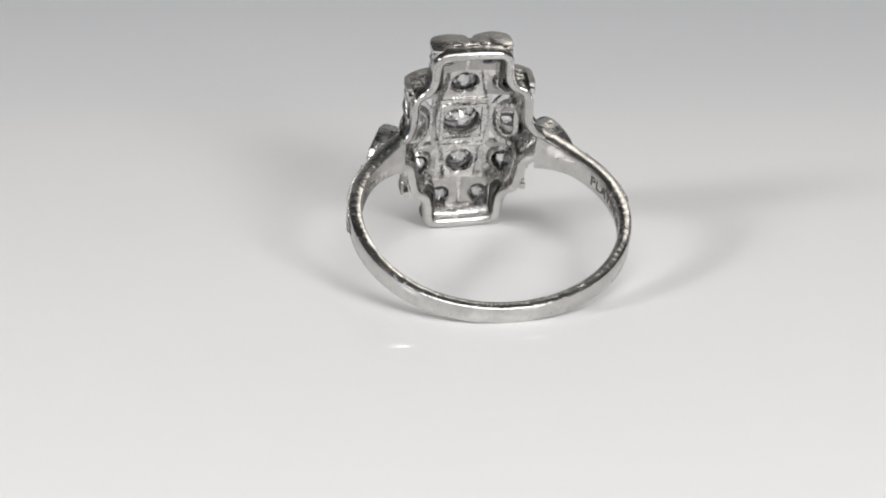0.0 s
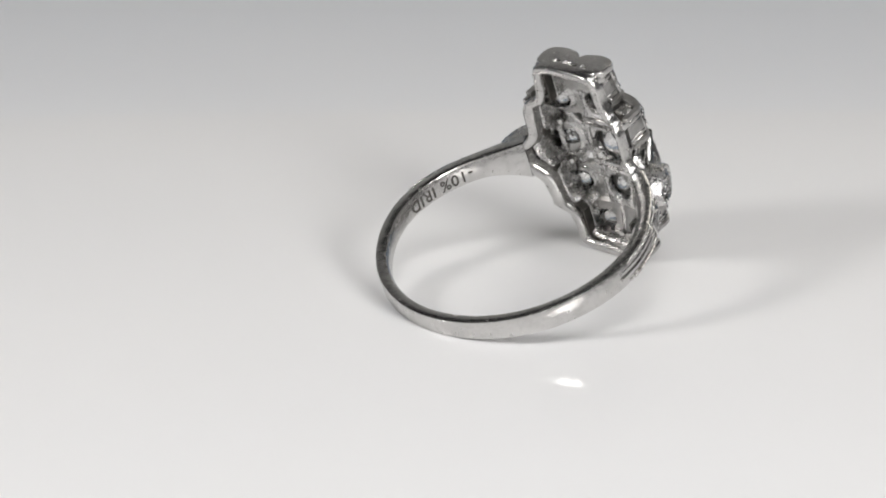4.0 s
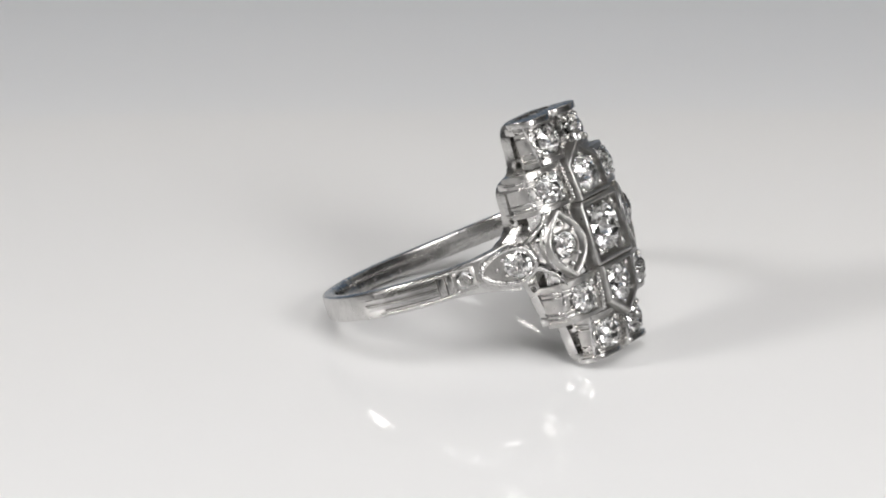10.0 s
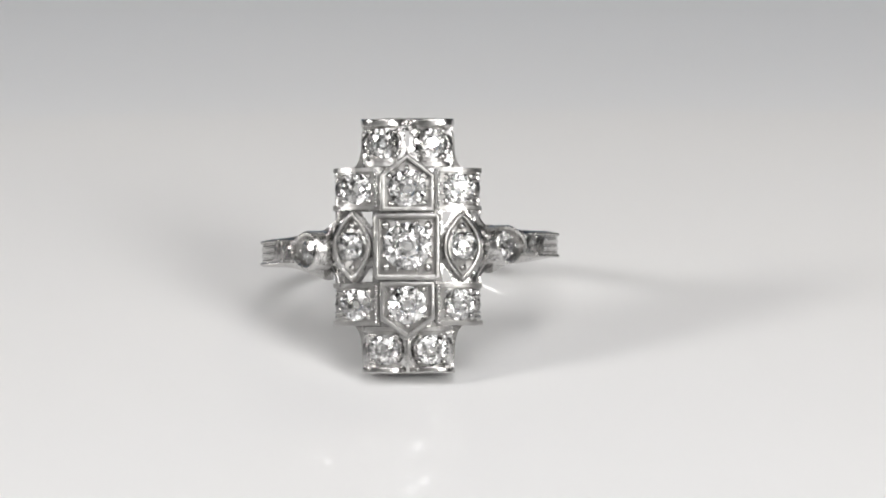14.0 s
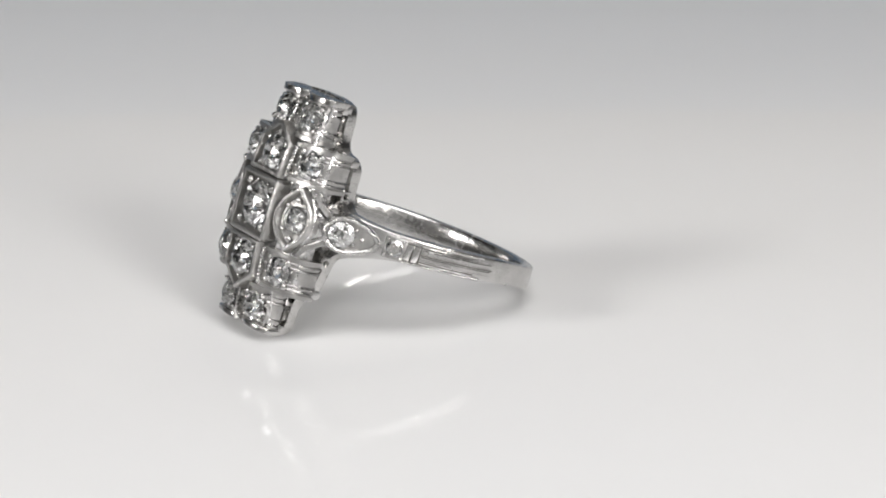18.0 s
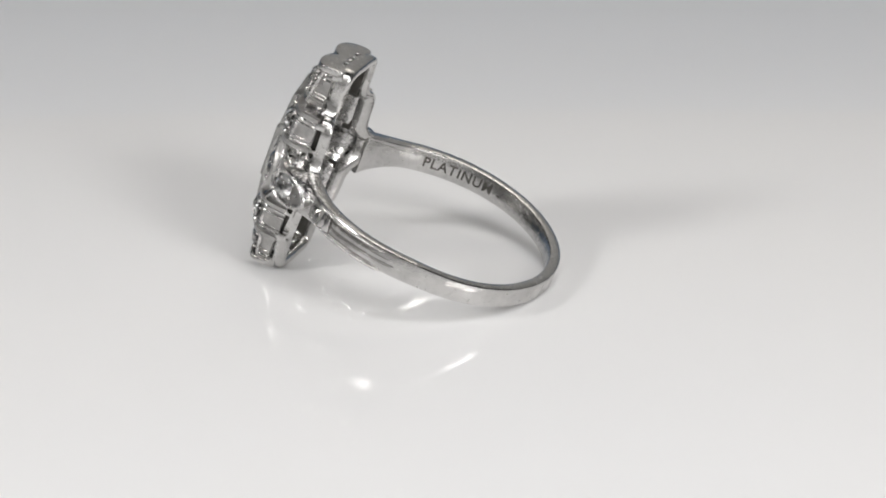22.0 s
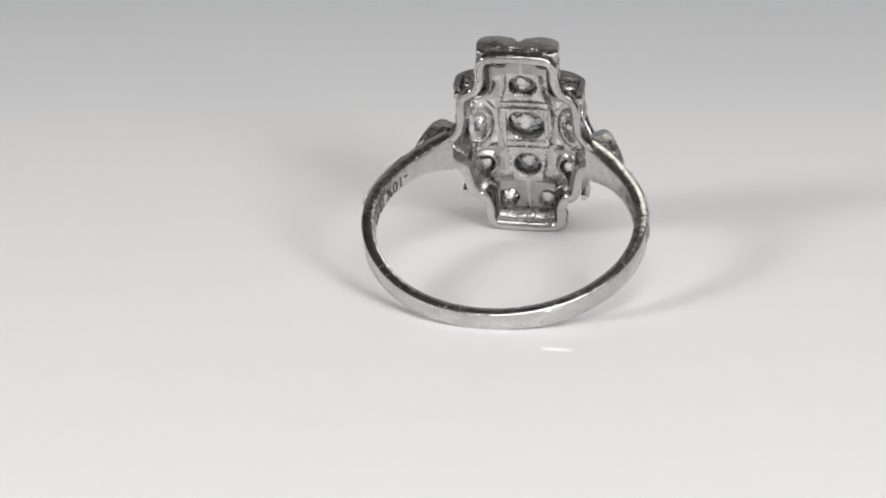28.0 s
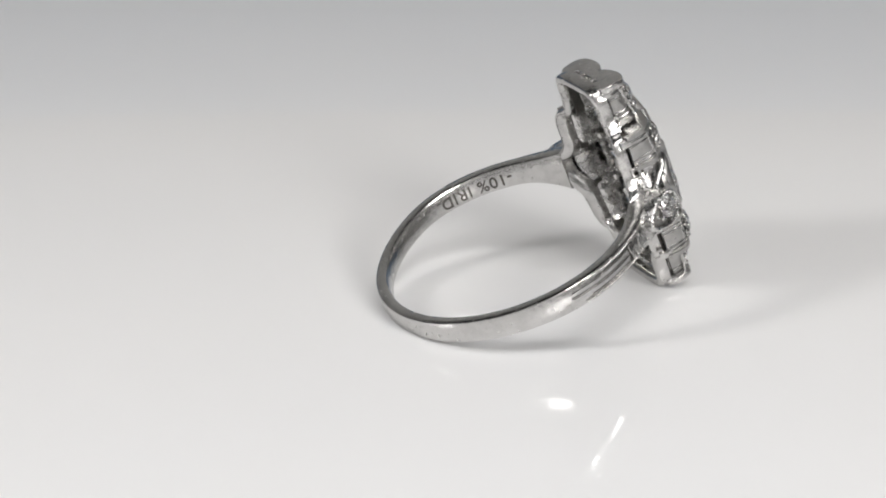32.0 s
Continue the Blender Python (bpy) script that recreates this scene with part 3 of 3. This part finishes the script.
    m = Matrix.Translation(p + nrm * 0.15) @ basis
    bmesh.ops.transform(bm, matrix=m, verts=bm.verts[:])
    pear = part("drop_bezel", bm, TARNISHED, ring)
    bm = bmesh.new()
    edge = [Vector(q) for q in inset(outline, 0.15)]
    for q0, q1 in zip(edge, edge[1:] + edge[:1]):
        count = max(1, round((q1 - q0).length / 0.22))
        for i in range(count):
            q = q0.lerp(q1, i / count)
            bmesh.ops.create_icosphere(bm, subdivisions=1, radius=0.085 * random.uniform(0.8, 1.15), matrix=m @ Matrix.Translation((q.x, 0.43, q.y)))
    part("milgrain_edge", bm, PLATINUM, pear, smooth=True)
    bm = plate(inset(outline, 0.2), [circle(-0.34, 0, 0.78)], -0.05, 0.12)
    bmesh.ops.transform(bm, matrix=m, verts=bm.verts[:])
    part("setting_plate", bm, PLATINUM_CAST, pear)
    rot = Matrix((tan, Vector((0, 0, 1)), nrm)).transposed().to_4x4()
    stone(brilliant(0.92), pear, Matrix.Translation(p + nrm * 0.42 - tan * 0.34) @ rot)
    for kx, kz in ((1.05, 0.0), (0.55, 0.50), (0.55, -0.50), (-1.05, 0.56), (-1.05, -0.56)):
        part("bead", bead(bmesh.new(), p + nrm * 0.36 + tan * kx + Vector((0, 0, kz)), 0.15), PLATINUM, pear, smooth=True)
    # fork that carries the panel on the shank
    for kz in (-1, 1):
        pts = [Vector((p.x * 0.98, p.y * 0.97, ZC + kz * 0.45)), Vector((side * 5.30, 9.05, ZC + kz * 0.62)), Vector((side * 4.75, 9.85, ZC + kz * 1.05)), Vector((side * 4.35, 10.55, ZC + kz * 1.65)), Vector((side * 4.15, 10.95, ZC + kz * 2.35))]
        rs = []
        for q in pts:
            rs.append([q + Vector((0.24 * math.cos(t) * 0.9, 0.24 * math.cos(t), 0.20 * math.sin(t))) for t in [2 * math.pi * i / 8 for i in range(8)]])
        part("shoulder_fork", loft(rs), PLATINUM, ring, smooth=True)


# hallmark stamped inside the shank
def hallmark(text, flip, centre_deg, size):
    cu = bpy.data.curves.new("stamp", "FONT")
    cu.body, cu.size, cu.align_x, cu.align_y, cu.space_character = text, size, "CENTER", "CENTER", 1.1
    cu.extrude, cu.offset = 0.04, 0.018
    tmp = bpy.data.objects.new("stamp", cu)
    me = bpy.data.meshes.new_from_object(tmp)
    bpy.data.objects.remove(tmp)
    bpy.data.curves.remove(cu)
    for v in me.vertices:
        s, up, d = v.co.x, v.co.y, v.co.z
        if flip:
            s, up = -s, -up
        # s runs to the reader's right when looking outwards with the finger axis up
        a = radians(centre_deg) - s / 9.0
        p, nrm = shank_at(a)
        v.co = (p - nrm * (shank_thickness(a % (2 * math.pi) + (2 * math.pi if a % (2 * math.pi) < radians(90) else 0)) + 0.004 + d * 0.3) + Vector((0, 0, up))) * MM
    me.materials.append(ENGRAVING_AND_SHADE)
    ob = new("hallmark", me)
    ob.parent = shank
    tagged(ob, "stamped letters " + text)


hallmark("PLATINUM -", False, 4, 1.15)
hallmark("-10% IRID.", True, 168, 1.28)


# ---------------------------------------------------------------- movement
def motions():
    """The ring turns clockwise, seen from above, on the spot at a steady rate."""
    rows = []
    local = Matrix.Translation((3.057 * MM, 2.835 * MM, 4.10 * MM)) @ pose(0, 0, 0, 21.59, 0, 0) @ pose(0, 0, 0, 0, -0.3, 0)
    for i in range(65):
        t = i * 0.5
        rows.append((t, pose(0, 0, 0, 0, 0, 370.75 - 13.603 * t) @ local))
    walk(ring, rows)


motions()
